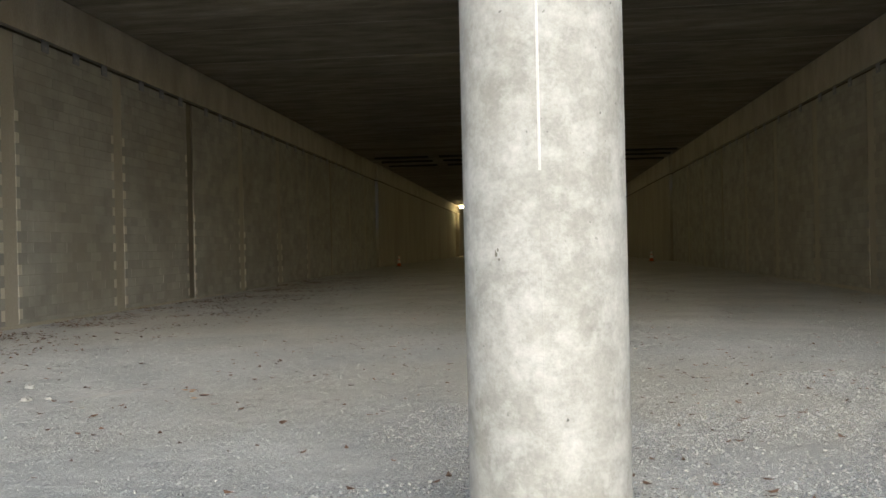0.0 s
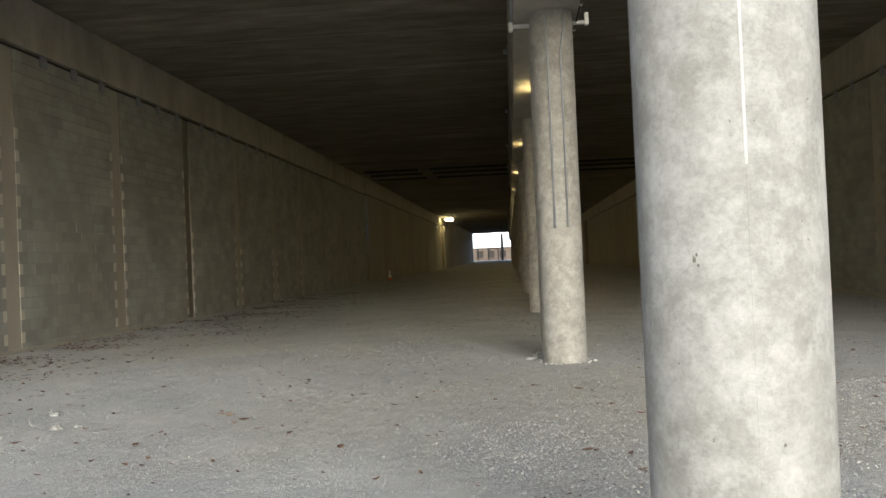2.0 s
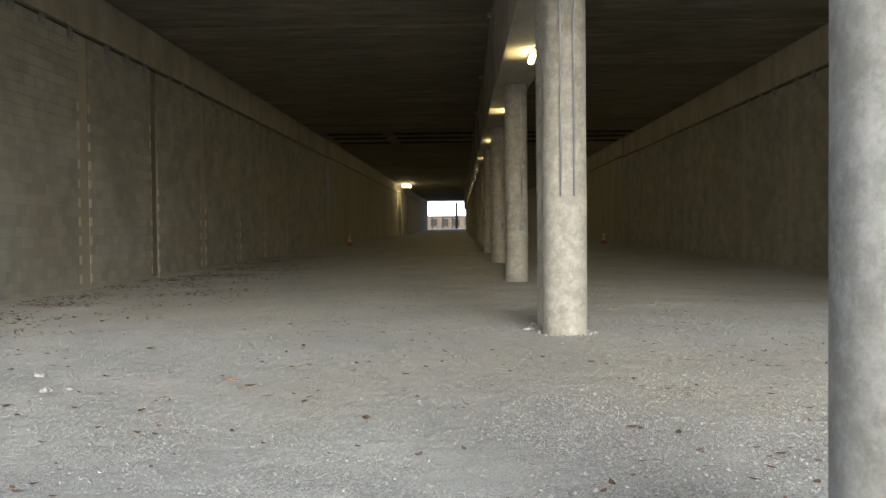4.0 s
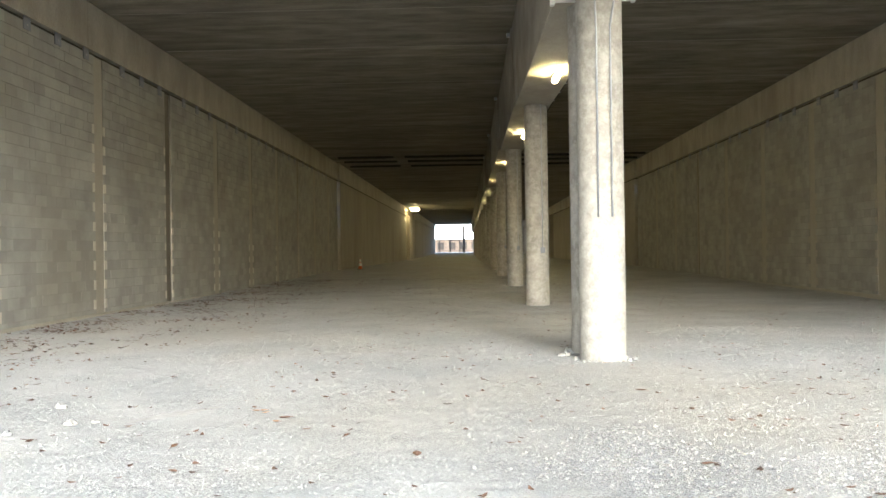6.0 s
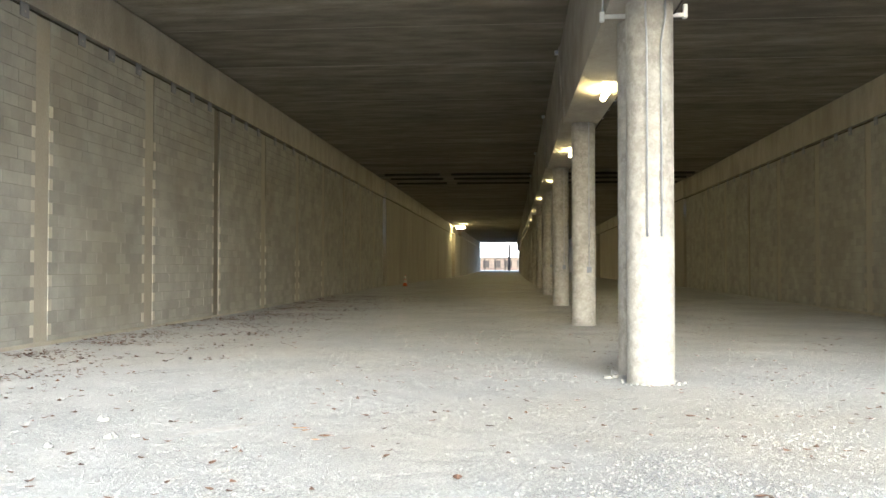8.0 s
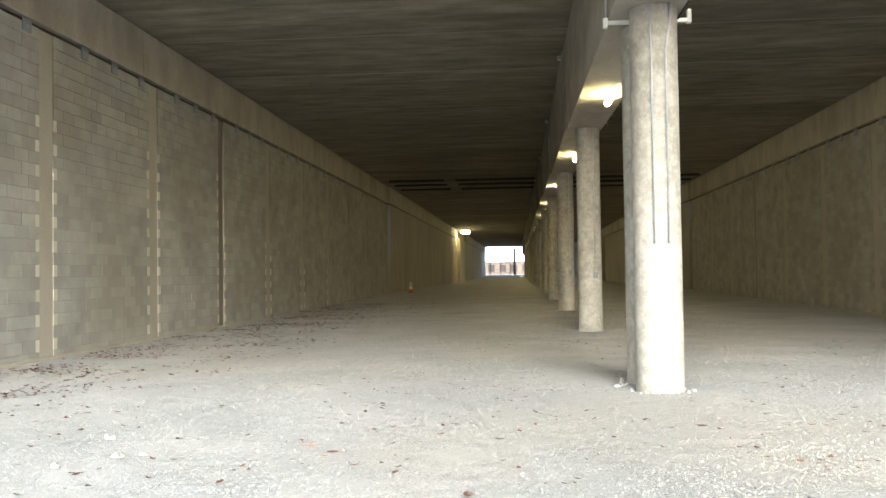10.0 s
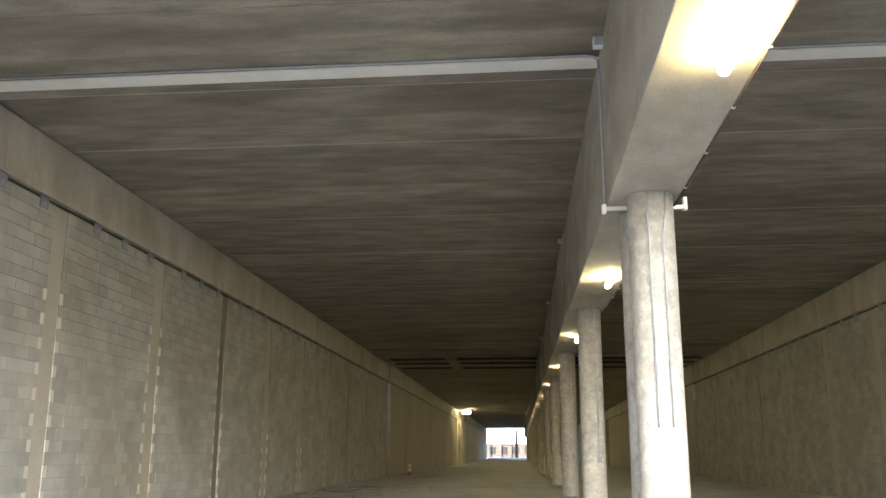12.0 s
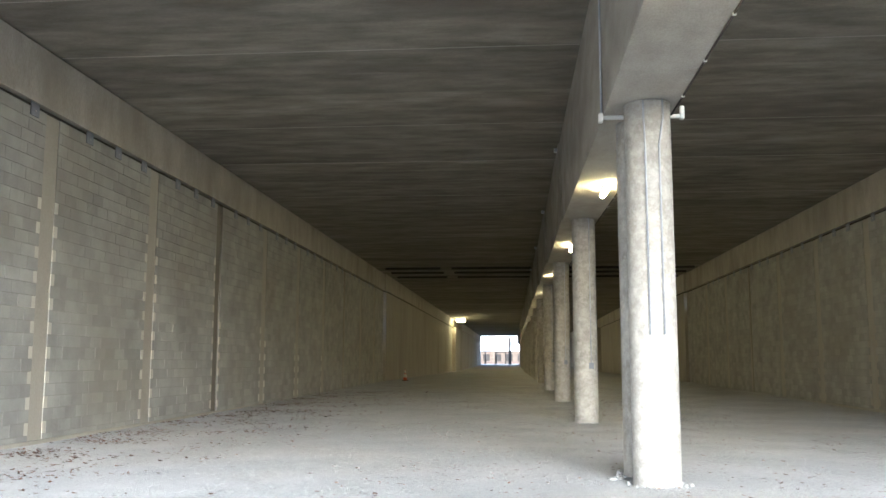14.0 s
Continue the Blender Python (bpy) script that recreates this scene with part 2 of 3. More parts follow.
# side walls: block panels between posts, a plain stretch past the open joint
def wall(name, x, out, top, label, posts, dark, joint):
    s = out  # +1 or -1: away from the room
    def span(a, b, y0, y1, z0, z1):
        return (min(x + s * a, x + s * b), max(x + s * a, x + s * b), y0, y1, z0, z1)

    root = part(name, boxes(span(0.06, 0.3, -13, joint - 0.2, -0.3, top)), M_MORTAR)
    tagged(root, label, "wall", kind="structure")
    plain = boxes(span(-0.12, 0.3, joint + 0.2, 104.5, -0.3, top), span(-0.55, 0.3, 104.5, END, -0.3, top))
    shut = (-0.3, 3.0, 5.0, 5.4) if s < 0 else (-0.3, 5.1, 5.7, top)
    part("joint_board", boxes(span(0.2, 0.28, joint - 0.2, joint + 0.2, shut[0], shut[1]), span(0.2, 0.28, joint - 0.2, joint + 0.2, shut[2], shut[3])), M_DARKPOST, root, "dark board filling the wall joint")
    part("plain_stretch", plain, M_PLAIN, root)
    y0 = MOUTH
    while y0 < END:
        y1 = min(y0 + 6.1 if y0 < joint - 8 else (joint if y0 < joint - 0.1 else y0 + 24), END)
        inset = 0.03 if y0 < joint - 0.1 else (0.15 if y0 < 100 else 0.58)
        part("edge_band", boxes(span(-inset, 0.5, y0 + 0.005, y1 - 0.005, top + 0.10, CEIL - 0.035), bevel=0.01), M_BAND, root, "pale concrete edge band with water marks")
        y0 = y1
    # near-black fill under the band: the gap's shade put in as colour
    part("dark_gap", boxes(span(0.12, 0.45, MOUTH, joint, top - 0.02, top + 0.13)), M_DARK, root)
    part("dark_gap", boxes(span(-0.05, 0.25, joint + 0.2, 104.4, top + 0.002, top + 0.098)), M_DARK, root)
    part("footing", boxes(span(-0.05, 0.1, -13, joint - 0.2, -0.3, 0.13), bevel=0.01), M_POST, root, "low concrete footing under the blocks")
    for y0, y1 in zip(posts, posts[1:] + [joint + 0.11]):
        part("mortar_bed", boxes(span(0.016, 0.061, y0 + 0.24, y1 - 0.24, -0.1, top - 0.006)), M_MORTAR, root)
    for k, y in enumerate(posts):
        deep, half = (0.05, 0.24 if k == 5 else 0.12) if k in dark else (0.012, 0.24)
        if half < 0.2:
            part("post", boxes(span(0.012, 0.2, y - 0.24, y - half, -0.3, top - 0.004), span(0.012, 0.2, y + half, y + 0.24, -0.3, top - 0.004)), M_POST, root)
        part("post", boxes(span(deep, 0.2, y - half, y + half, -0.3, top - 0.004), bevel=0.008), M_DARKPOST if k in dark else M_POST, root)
    # added reflector, out of view: bounces warmer light into the open joint
    outer = boxes(span(4.0, 4.3, joint - 8, joint + 8, -0.3, 4.5))
    part("outer_wall", outer, M_CLOSER, root, "added pale face outside the wall joint, unseen, warming its light")
    return root


TOPL, TOPR = 6.12, 6.04
wall_left = wall("wall_left", LEFT, -1, TOPL, "grey concrete block wall with posts and pale closer blocks", POSTS, (0, 5, 9), JOINT_L)
wall_right = wall("wall_right", RIGHT, 1, TOPR, "grey brown concrete block wall in deep shade", POSTS_R, (9,), JOINT_R)


def clip_plate():
    t = thing("clip_plate", pose(LEFT + 0.012, 0, TOPL), "blue grey steel clip plate under the concrete band", "bracket", "clips along the wall top")
    part("plate", boxes((-0.006, 0.014, -0.14, 0.14, -0.17, 0.085), bevel=0.004), M_CLIP, t)
    part("bolt", boxes((0.014, 0.026, -0.018, 0.018, -0.09, -0.055), bevel=0.003), M_STEEL, t)
    return t


first = None
for k in range(-2, 8):
    for off in (0.9, 2.2, 3.55):
        yy = 3.86 + 4.72 * k + off + 0.5
        if first is None:
            first = clip_plate()
            first.matrix_basis = pose(LEFT + 0.012, yy, TOPL)
        else:
            copy_thing(first, pose(LEFT + 0.012, yy, TOPL))
for k in range(1, 8):
    for off in (0.9, 2.2, 3.55):
        copy_thing(first, pose(RIGHT - 0.012, 2.59 + 4.72 * k + off + 0.5, TOPR, 0, 0, 180))


# columns
def column(x, y, conduits=False, box_at=None, seam=0.0):
    z = ground_z(x, y)
    t = thing("column", pose(x, y, z), "round grey concrete column with a form seam, standing in gravel", "column", "columns in the centre row")
    bm = bmesh.new()
    h = soffit(y) - z - 0.004
    wide = 0.008 if seam < 0 else 0.0
    lathe(bm, [(0.312 + wide, -0.2), (0.312 + wide, 0.02), (0.305 + wide, 0.06), (0.305 + wide, h - 0.01), (0.302 + wide, h)])
    part("shaft", bm, M_COLUMN, t)
    part("form_seam", boxes((-0.002, 0.002, -0.3055 - wide, -0.300, 0.05, 1.75), bevel=0.001), M_COLUMN, t).matrix_basis = pose(0, 0, 0, 0, 0, seam)
    part("form_seam", boxes((-0.005, 0.005, -0.3065 - wide, -0.300, 1.755, h - 0.05), bevel=0.002), M_SEAM if seam < 0 else M_COLUMN, t).matrix_basis = pose(0, 0, 0, 0, 0, seam)
    if seam < 0:
        bm = bmesh.new()
        for cz, cw, ch in ((0, 0.011, 0.016), (0.016, 0.007, 0.012), (-0.018, 0.008, 0.01), (0.004, 0.006, 0.022)):
            m = pose(random.uniform(-0.008, 0.008), -0.311, 1.47 - z + cz) @ Matrix.Diagonal((cw * 0.6, 0.004, ch * 0.6, 1))
            bmesh.ops.create_icosphere(bm, subdivisions=2, radius=1, matrix=m)
        part("chip", bm, M_DARKPOST, t, "small dark chipped spot").matrix_basis = pose(0, 0, 0, 0, 0, -34)
    bm = bmesh.new()
    for k in range(26):
        a = 2 * math.pi * k / 26 + random.uniform(-0.1, 0.1)
        r = random.uniform(0.33, 0.42)
        sz = random.uniform(0.008, 0.028)
        m = pose(r * math.cos(a), r * math.sin(a), sz * 0.4, random.uniform(0, 90), random.uniform(0, 90), 0) @ Matrix.Diagonal((sz * 1.3, sz, sz * 0.8, 1))
        bmesh.ops.create_icosphere(bm, subdivisions=1, radius=1, matrix=m)
    part("mortar_crumbs", bm, M_ROCK, t, "pale mortar crumbs round the column foot")
    if conduits:
        for px, qx in ((-0.09, -0.08), (0.16, 0.10)):
            bm = bmesh.new()
            ry = -0.300
            tube(bm, [(px, ry + 0.02, h - 0.005), (px, ry, h - 0.25), (qx, ry - 0.012, h - 0.6), (qx, ry - 0.012, 1.89)], 0.014)
            part("conduit", bm, M_STEEL, t, "thin galvanised conduit")
    elif box_at:
        bm = bmesh.new()
        tube(bm, [(0.12, -0.29, h - 0.005), (0.12, -0.297, h - 0.3), (0.12, -0.297, box_at)], 0.014)
        c = part("conduit", bm, M_STEEL, t, "thin galvanised conduit")
        part("socket_box", boxes((0.06, 0.18, -0.345, -0.27, box_at - 0.13, box_at + 0.02), bevel=0.006), M_CLIP, c)
    return t


for k, (cx, cy) in enumerate(COLUMNS):
    column(cx, cy, conduits=(k == 1), box_at=1.5 if k > 2 else None, seam=(-3 if k == 0 else 25))


# bracket rail on the column head, boxes and conduits on the beam
def column_rail():
    t = thing("joint_gutter", pose(0, 0.47, BEAM_LOW), "white metal gutter across the beam joint, with end caps", "gutter")
    part("channel", boxes((-0.53, 0.53, -0.03, 0.03, -0.055, -0.004), bevel=0.004), M_WHITE, t)
    part("end_cap", boxes((0.52, 0.58, -0.05, 0.05, -0.075, 0.11), bevel=0.012), M_WHITE, t)
    part("end_cap", boxes((-0.60, -0.535, -0.05, 0.05, -0.10, 0.03), bevel=0.012), M_WHITE, t)


column_rail()


def beam_box(y, size=0.11):
    t = thing("junction_box", pose(-0.53 + drift(y) - batter(y), y, CEIL - 0.075), "small grey junction box on the beam side", "junction box", "boxes along the beam")
    part("body", boxes((-size, -0.001, -size / 2, size / 2, -size / 2, size / 2), bevel=0.008), M_WHITE, t)
    part("lid", boxes((-size * 0.9, -0.01, -size / 2 - 0.008, -size / 2, -size * 0.45, size * 0.45), bevel=0.003), M_STEEL, t)
    return t


beam_box(0.03, 0.14)
for yy in (11.9, 21.8, 32.4, 43.0):
    beam_box(yy)
run = thing("conduit_run", pose(0, 0, 0), "grey conduit across the deck and down the beam", "conduit")
bm = bmesh.new()
tube(bm, [(LEFT + 0.1, 0.58, CEIL - 0.02), (-0.72, 0.52, CEIL - 0.03), (-0.62, 0.52, CEIL - 0.05), (-0.56, 0.52, CEIL - 0.12), (-0.552, 0.50, CEIL - 0.3), (-0.552, 0.50, BEAM_LOW + 0.03)], 0.016)
part("conduit", bm, M_STEEL, run)
bm = bmesh.new()
tube(bm, [(0.45, 0.52, CEIL - 0.02), (RIGHT - 0.1, 0.46, CEIL - 0.02)], 0.016)
part("conduit", bm, M_STEEL, run)
edge = thing("edge_conduit", pose(0, 0, 0), "dark conduit clipped along the beam's lower edge", "conduit")
bm = bmesh.new()
tube(bm, [(0.40, MOUTH + 0.2, BEAM_LOW - 0.014), (0.40, 0.9, BEAM_LOW - 0.014), (0.40, 11.4, soffit(11.4) - 0.014), (0.40 + drift(60), 51, soffit(51) - 0.014)], 0.013, 8)
part("conduit", bm, M_TRIM, edge)
for k in range(16):
    part("clip", boxes((0.382, 0.418, -9.9 + 1.35 * k, -9.87 + 1.35 * k, soffit(-9.9 + 1.35 * k) - 0.032, soffit(-9.9 + 1.35 * k) - 0.002), bevel=0.003), M_WHITE, edge)


# lamps under the beam
def beam_lamp(y):
    t = thing("strip_lamp", pose(0.06, y, soffit(y)), "lit warm white strip lamp under the concrete beam", "lamp", "lamps under the beam")
    part("housing", boxes((-0.045, 0.045, -0.53, 0.53, -0.06, -0.001), bevel=0.006), M_WHITE, t)
    bm = bmesh.new()
    tube(bm, [(0, -0.55, -0.11), (0, 0.55, -0.11)], 0.058, 18)
    part("lens", bm, M_LAMP, t, "glowing warm lens")
    return t


one = beam_lamp(LAMPS[0])
for yy in LAMPS[1:]:
    copy_thing(one, pose(0.06 + drift(yy), yy, soffit(yy), 1.7 if 1 < yy < 11 else 0.3))
far = thing("wall_lamp", pose(LEFT + 0.5, 104, 7.0), "bright warm lamp high on the far wall", "lamp")
part("housing", boxes((-0.45, 1.3, -0.1, 0.1, 0.10, 0.2), bevel=0.01), M_WHITE, far)
part("lens", boxes((0.3, 1.35, -0.16, 0.16, -0.2, 0.10), bevel=0.03), M_LAMP, far)


# expansion joint pipes across the deck
for yy in (42.0, 44.6, 47.6):
    t = thing("joint_pipe", pose(0, yy, CEIL - 0.05), "dark pipe across the deck at the joint", "pipe")
    for x0, x1 in ((LEFT + 0.6, -6.45), (-5.75, -0.9), (0.5, RIGHT - 0.3)):
        bm = bmesh.new()
        tube(bm, [(x0 + (x1 - x0) * i / 12, 0.12 * noise.noise((x0 + i * 0.7, yy, 0)), 0) for i in range(13)], 0.085)
        part("pipe", bm, M_DARK, t)


# traffic cones
def cone(x, y):
    t = thing("traffic_cone", pose(x, y, ground_z(x, y)), "orange traffic cone with white bands on gravel", "traffic cone", "cones by the walls")
    part("base", boxes((-0.19, 0.19, -0.19, 0.19, 0, 0.035), bevel=0.01), M_DARK, t)
    bm = bmesh.new()
    lathe(bm, [(0.15, 0.035), (0.14, 0.05), (0.03, 0.72), (0.025, 0.73)], 24)
    part("body", bm, M_CONE, t)
    for z0, z1 in ((0.22, 0.44), (0.49, 0.69)):
        bm = bmesh.new()
        lathe(bm, [(0.1455 - 0.164 * (z0 - 0.05) + 0.004, z0), (0.1455 - 0.164 * (z1 - 0.05) + 0.004, z1)], 24)
        part("band", bm, M_WHITE, t, "white reflective band")


cone(-9.25, 47.2)
cone(7.85, 46.8)


# beyond the far end: a low building, a gate and posts
def far_building():
    t = thing("low_building", pose(-4, 236, 1.6), "low pale brick building beyond the far opening", "building")
    part("wall", boxes((-30, 30, 0, 8, -1.5, 2.9)), M_BRICK, t)
    part("roof", boxes((-30.3, 30.3, -0.3, 8.3, 2.9, 3.1)), M_TRIM, t)
    for k in range(-8, 9):
        w = part("window", boxes((k * 3.2 - 0.9, k * 3.2 + 0.9, -0.04, 0.1, 0.2, 2.2)), M_TRIM, t)
        part("pane", boxes((k * 3.2 - 0.8, k * 3.2 + 0.8, -0.06, -0.045, 0.3, 2.1)), M_TRIM, w)


far_building()
def gate_post(px, high, half, label):
    t = thing("gate_post", pose(px, 194, ground_z(px, 194)), label, "post", "posts at the far end")
    part("shaft", boxes((-half, half, -half, half, -0.2, high), bevel=0.02), M_TRIM, t)
    part("cap", boxes((-half - 0.04, half + 0.04, -half - 0.04, half + 0.04, high, high + 0.08), bevel=0.02), M_TRIM, t)


for px in (-9.2, -6.75, -4.5):
    gate_post(px, 3.0, 0.14, "dark square post beyond the far opening")
gate_post(-3.5, 6.2, 0.3, "tall dark square post beyond the far opening")
rail_ = thing("gate_rail", pose(-6, 194.3, ground_z(-6, 194)), "dark metal railing between posts", "railing")
for zz in (0.5, 1.3):
    part("bar", boxes((-3.2, 2.4, -0.03, 0.03, zz, zz + 0.07), bevel=0.01), M_TRIM, rail_)
part("top_bar", boxes((-0.75, 1.5, -0.08, 0.08, 2.75, 2.95), bevel=0.01), M_TRIM, rail_)


haze = bpy.data.materials.new("overcast_sky")
haze.use_nodes = True
hp = haze.node_tree.nodes["Principled BSDF"]
hp.inputs["Base Color"].default_value = (0.8, 0.82, 0.85, 1)
hp.inputs["Emission Color"].default_value = (1.0, 0.99, 0.97, 1)
hp.inputs["Emission Strength"].default_value = 1.0
tagged(part("backdrop", boxes((-160, 160, 420, 421, -5, 110)), haze), "plain bright overcast sky in the distance", "backdrop", kind="structure")


# scatter on the floor: stones and fallen leaves
def scatter(name, count, place, size, material_, label, flat=False):
    verts, faces = [], []
    for _ in range(count):
        x, y = place()
        s = size()
        a = random.uniform(0, 6.28)
        z = floor_z(x, y)
        c, q = math.cos(a), math.sin(a)
        b = len(verts)
        if flat:
            wdt = s * random.uniform(0.3, 0.6)
            curl = s * random.uniform(0.1, 0.5)
            for u, v, w in ((-s, 0, curl), (-s * 0.3, wdt, curl * 0.3), (s * 0.4, wdt * 0.8, curl * 0.2), (s, 0, curl), (s * 0.4, -wdt * 0.8, curl * 0.4), (-s * 0.3, -wdt, curl * 0.2), (0, 0, 0)):
                verts.append((x + c * u - q * v, y + q * u + c * v, z + 0.004 + w))
            faces += [(b + i, b + (i + 1) % 6, b + 6) for i in range(6)]
        else:
            h = s * random.uniform(0.5, 0.9)
            for u, v, w in ((-1, 0, 0), (-0.2, 0.8, 0.1), (0.9, 0.4, 0), (0.6, -0.7, 0.05), (-0.5, -0.8, 0), (-0.3, 0.1, 1), (0.35, -0.1, 0.85)):
                j = random.uniform(0.75, 1.25)
                verts.append((x + s * j * (c * u - q * v), y + s * j * (q * u + c * v), z - 0.15 * s + h * w))
            faces += [(b + i, b + j, b + k) for i, j, k in ((0, 5, 1), (1, 5, 6), (1, 6, 2), (2, 6, 3), (3, 6, 5), (3, 5, 4), (4, 5, 0))]
    me = bpy.data.meshes.new(name)
    me.from_pydata(verts, [], faces)
    me.materials.append(material_)
    tagged(new(name, me), label, name.replace("_", " "), kind="stuff")


def near_floor():
    while True:
        x, y = random.uniform(-9, 7), -9.5 + 14 * random.random() ** 1.6
        gravelly = noise.noise((x * 0.6, y * 0.6, 11)) + (0.35 if x > -1 and y < -4 else 0)
        if random.random() < 0.4 + 0.7 * gravelly:
            return x, y


def wide_floor():
    return random.uniform(-10, 9.4), random.uniform(-6, 26)


def by_wall():
    while True:
        x, y = LEFT + 0.12 + abs(random.gauss(0, 1.7)), random.uniform(-3, 30)
        if noise.noise((x * 0.9, y * 0.7, 21)) > random.uniform(-0.25, 0.45):
            return x, y


def leaf_floor():
    while True:
        x, y = random.uniform(-10, 9), random.uniform(-8.5, 30)
        if noise.noise((x * 0.25, y * 0.18, 5)) > random.uniform(-0.35, 0.5):
            return x, y


scatter("gravel_stones", 120000, near_floor, lambda: random.uniform(0.004, 0.0075) * (1 if random.random() < 0.9 else 1.7), M_STONE, "loose crushed grey gravel stones")
scatter("loose_stones", 14000, wide_floor, lambda: random.uniform(0.006, 0.014) * (1 if random.random() < 0.98 else 2.0), M_STONE, "scattered pale loose stones on gravel")
def coarse_floor():
    while True:
        x, y = random.uniform(-2.2, 4.0), random.uniform(-9.0, -2.5)
        if noise.noise((x * 0.8, y * 0.8, 31)) + 0.15 * (x + 0.5) - 0.12 * (y + 6) > random.uniform(-0.1, 0.6):
            return x, y


scatter("coarse_gravel", 16000, coarse_floor, lambda: random.uniform(0.008, 0.02), M_COARSE, "coarse crushed grey stone in loose patches")
scatter("fallen_leaves", 3400, leaf_floor, lambda: random.uniform(0.018, 0.055), M_LEAF, "dry dark brown leaves on gravel", True)
scatter("wall_leaves", 2600, by_wall, lambda: random.uniform(0.025, 0.07), M_LEAF, "drift of dry brown leaves along the wall", True)


def dry_leaf(x, y, size, mat_, label):
    """One curled leaf: a pointed oval with a raised midrib fold."""
    t = thing("leaf", pose(x, y, floor_z(x, y) + 0.006, 0, 0, random.uniform(0, 360)), label, "leaf", "single leaves on the gravel")
    bm = bmesh.new()
    rows = []
    for i in range(9):
        u = i / 8
        w = size * 0.42 * math.sin(math.pi * u) ** 0.8 + 0.002
        lift = size * 0.35 * (u - 0.5) ** 2 * 2
        rows.append([bm.verts.new((size * (u - 0.5) * 2, v * w, lift + abs(v) * w * 0.5)) for v in (-1, -0.5, 0, 0.5, 1)])
    for a, b in zip(rows, rows[1:]):
        for k in range(4):
            bm.faces.new((a[k], a[k + 1], b[k + 1], b[k])).smooth = True
    part("blade", bm, mat_, t)
    bm = bmesh.new()
    tube(bm, [(-size * 1.5, 0.004, 0.004), (-size, 0, size * 0.17), (0, 0, 0.002)], 0.002, 5)
    part("stalk", bm, M_LEAF, t)


for lx, ly in ((-5.26, -4.91), (-4.01, -5.17), (-3.77, -5.91), (-4.12, -5.76), (-5.34, -1.33), (-3.83, -3.45), (-3.42, -4.0), (-0.16, -5.78), (0.24, -3.74), (-0.01, -2.64), (-0.51, -2.31), (-1.06, -1.66), (-3.63, -2.58), (-3.25, -2.86), (-2.76, -4.73)):
    dry_leaf(lx, ly, random.uniform(0.04, 0.06), M_LEAF, "dry dark brown fallen leaf on gravel")
dry_leaf(-2.15, -5.44, 0.075, M_LEAF, "dark curled dead leaf on gravel")
for lx, ly in ((-3.71, -3.58), (-3.76, -3.66), (-3.46, -4.18), (-3.66, -3.72)):
    dry_leaf(lx, ly, 0.038, M_ORANGELEAF, "orange brown fallen leaf on gravel")


def rock(x, y, size):
    t = thing("rock", pose(x, y, floor_z(x, y), 0, 0, random.uniform(0, 360)), "pale angular broken stone on gravel", "stone", "pale broken stones")
    bm = bmesh.new()
    bmesh.ops.create_icosphere(bm, subdivisions=2, radius=size)
    for v in bm.verts:
        v.co *= 0.8 + 0.5 * noise.noise(v.co * (1.3 / size) + Vector((x, y, 0)))
        v.co.z = max(v.co.z * 0.85, -size * 0.2) + size * 0.1
    part("stone", bm, M_ROCK, t)


for rx_, ry_, sz_ in ((-5.75, -3.34, 0.065), (-5.27, -4.2, 0.07), (-5.10, -4.08, 0.045), (-5.59, -4.63, 0.05), (-0.42, 0.55, 0.08), (-0.50, 0.44, 0.06), (0.40, -0.1, 0.05)):
    rock(rx_, ry_, sz_)


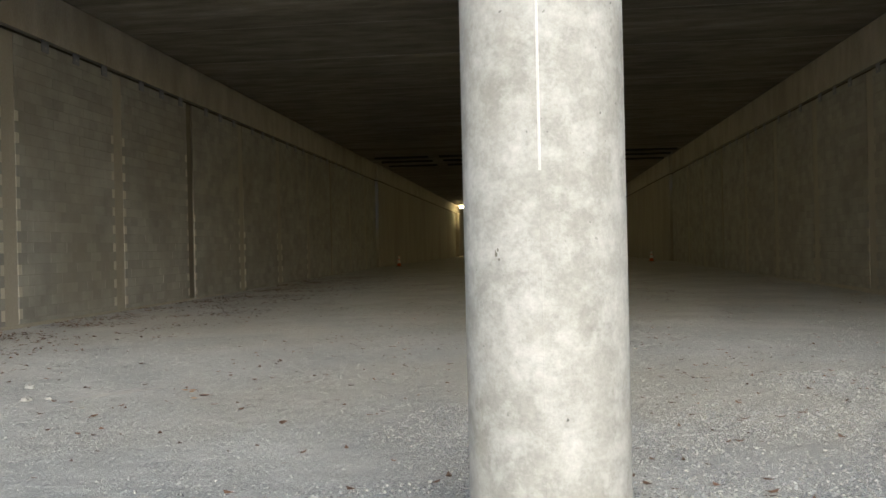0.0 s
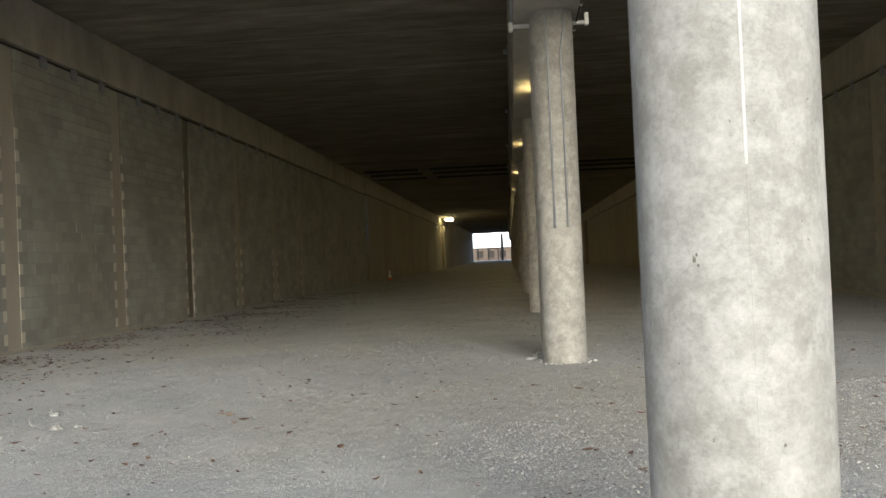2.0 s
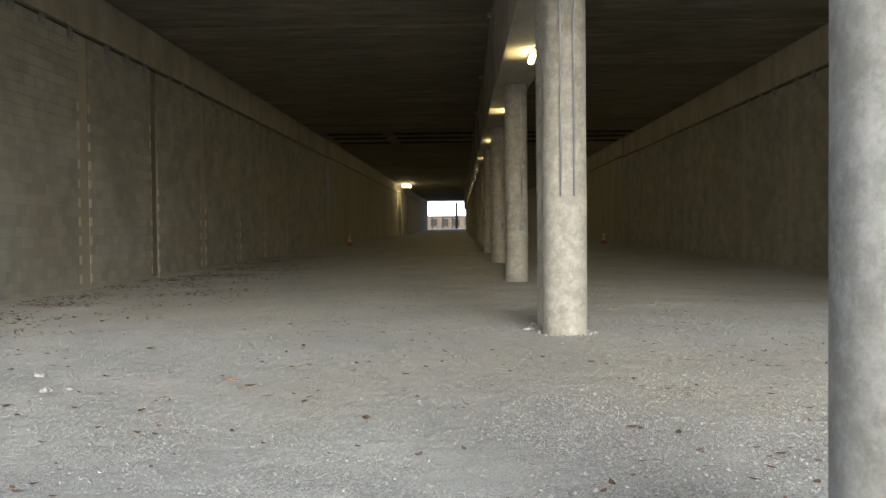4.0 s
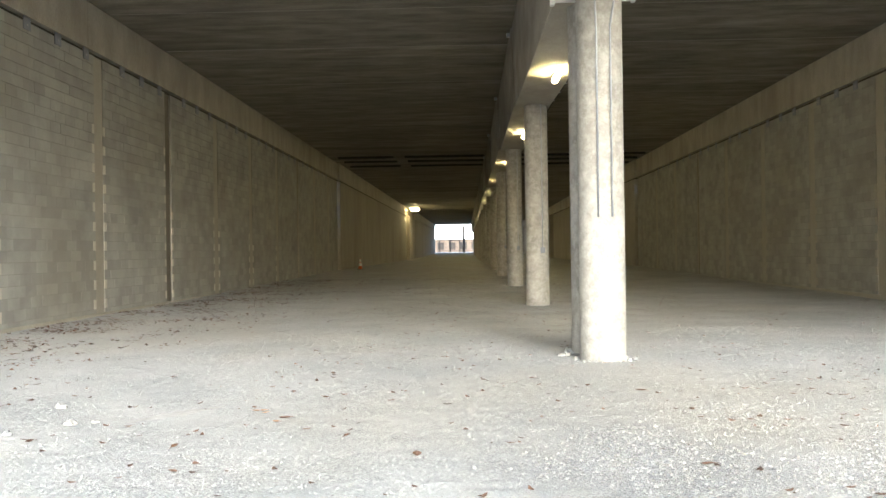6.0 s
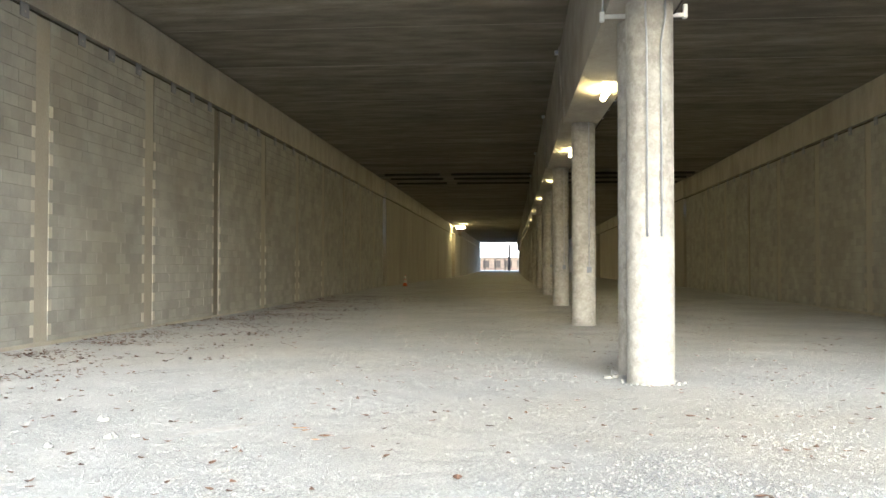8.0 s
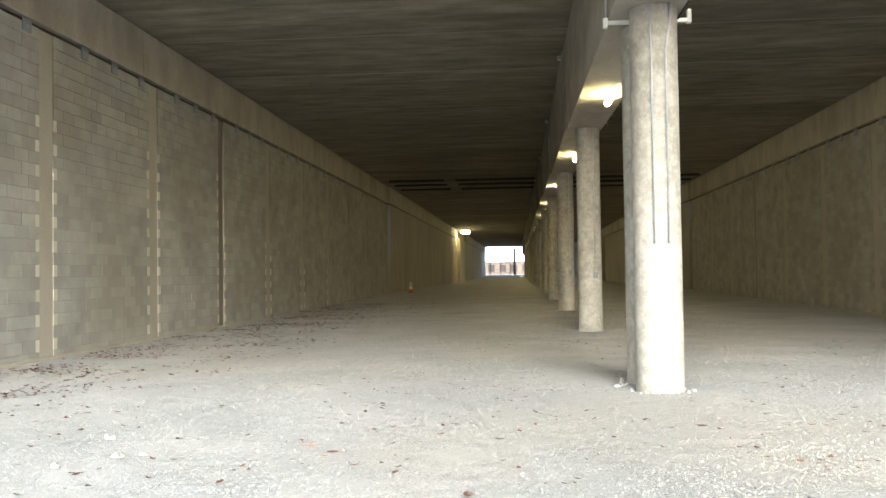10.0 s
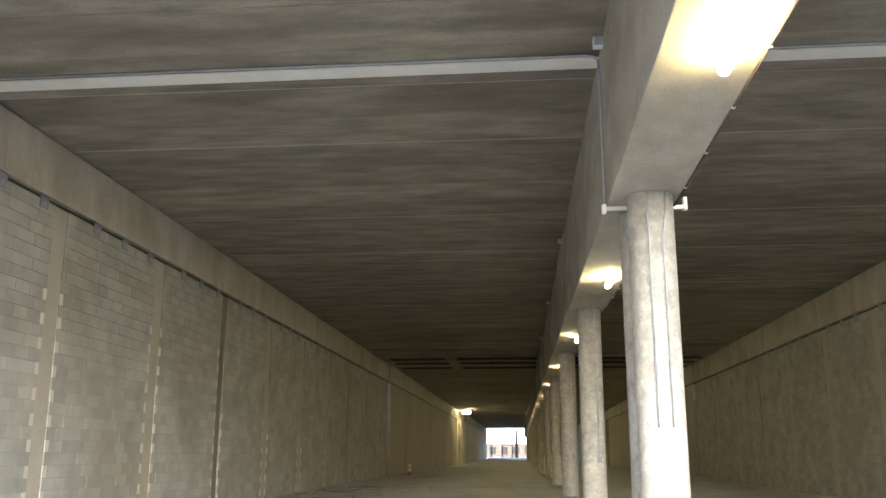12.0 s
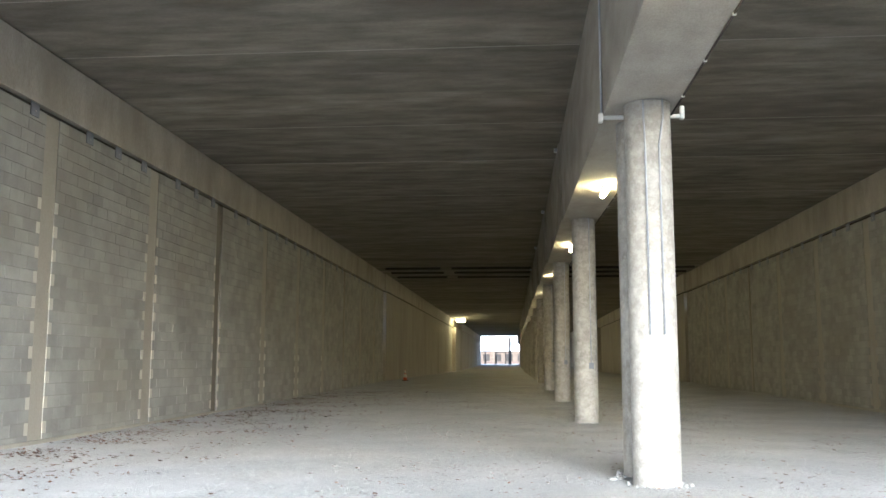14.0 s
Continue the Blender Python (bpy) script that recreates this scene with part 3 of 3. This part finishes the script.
def dust_streak():
    """A low drift of pale stone dust."""
    bm = bmesh.new()
    rows = []
    for i in range(33):
        u = i / 32
        cx, cy = -4.95 + 0.95 * u, -4.35 + 1.35 * u
        w = 0.19 * math.sin(math.pi * u) ** 0.6 * (0.8 + 0.5 * noise.noise((u * 5, 1, 2)))
        rows.append([])
        for v in (-1, -0.6, -0.2, 0.2, 0.6, 1):
            px_, py_ = cx - v * w * 0.7, cy + v * w * 0.6
            rows[-1].append(bm.verts.new((px_, py_, floor_z(px_, py_) - 0.008 + 0.015 * (1 - v * v) * math.sin(math.pi * u))))
    for a, b in zip(rows, rows[1:]):
        for k in range(5):
            bm.faces.new((a[k], a[k + 1], b[k + 1], b[k])).smooth = True
    tagged(part("dust_drift", bm, M_DUST), "low drift of pale stone dust on gravel", "dust", kind="stuff")


dust_streak()

# blocks of the side walls, last
COURSES = 27


def block_mesh(name, length, height, material_):
    return mesh_of(name, boxes((-0.06, 0.0, 0.002, length - 0.002, 0.005, height - 0.005)), material_)


def course_pieces(y0, y1, n):
    """The pieces of one course between two posts: start, length and whether it is a pale closer."""
    a, length = y0 + 0.24, (y1 - y0) - 0.48
    unit = (length - 0.26) / 9
    if n % 2:
        row = [0.13] + [unit] * 9 + [0.13]
    else:
        row = [0.13 + unit / 2] + [unit] * 8 + [0.13 + unit / 2]
    for i, w in enumerate(row):
        yield a, w, (n % 2 == 1 and i in (0, len(row) - 1) and n < 20 and y0 < 24 and n * y0 < 170)
        a += w


def lay(x, s, top, root, lo, single, posts, joint):
    hgt = top / COURSES
    shared = {}
    for k, (y0, y1) in enumerate(zip(posts, posts[1:] + [joint + 0.11])):
        if y0 < lo:
            continue
        dull, pale = bmesh.new(), bmesh.new()
        for n in range(COURSES):
            for a, w, closer in course_pieces(y0, y1, n):
                if y0 in single and n < 30:
                    key = (round(w, 3), closer)
                    if key not in shared:
                        shared[key] = block_mesh("block", w, hgt, M_CLOSER if closer else M_BLOCK)
                    ob = new("block", shared[key])
                    ob.parent = root
                    ob.location = (x + random.uniform(-0.003, 0.003), a, n * hgt)
                else:
                    j = random.uniform(-0.003, 0.003)
                    x0, x1 = sorted((x + j, x + s * 0.062))
                    box(pale if closer else dull, x0, x1, a + 0.002, a + w - 0.002, n * hgt + 0.005, (n + 1) * hgt - 0.005)
        for bm_, mat_, nm in ((dull, M_BLOCKS, "block_panel"), (pale, M_CLOSER if s < 0 else M_POST, "pale_blocks")):
            if bm_.verts:
                tagged(part(nm, bm_, mat_, root), kind="stuff")
            else:
                bm_.free()


lay(LEFT, -1, TOPL, wall_left, -6, {POSTS[3]}, POSTS, JOINT_L)
lay(RIGHT, 1, TOPR, wall_right, 3, set(), POSTS_R, JOINT_R)
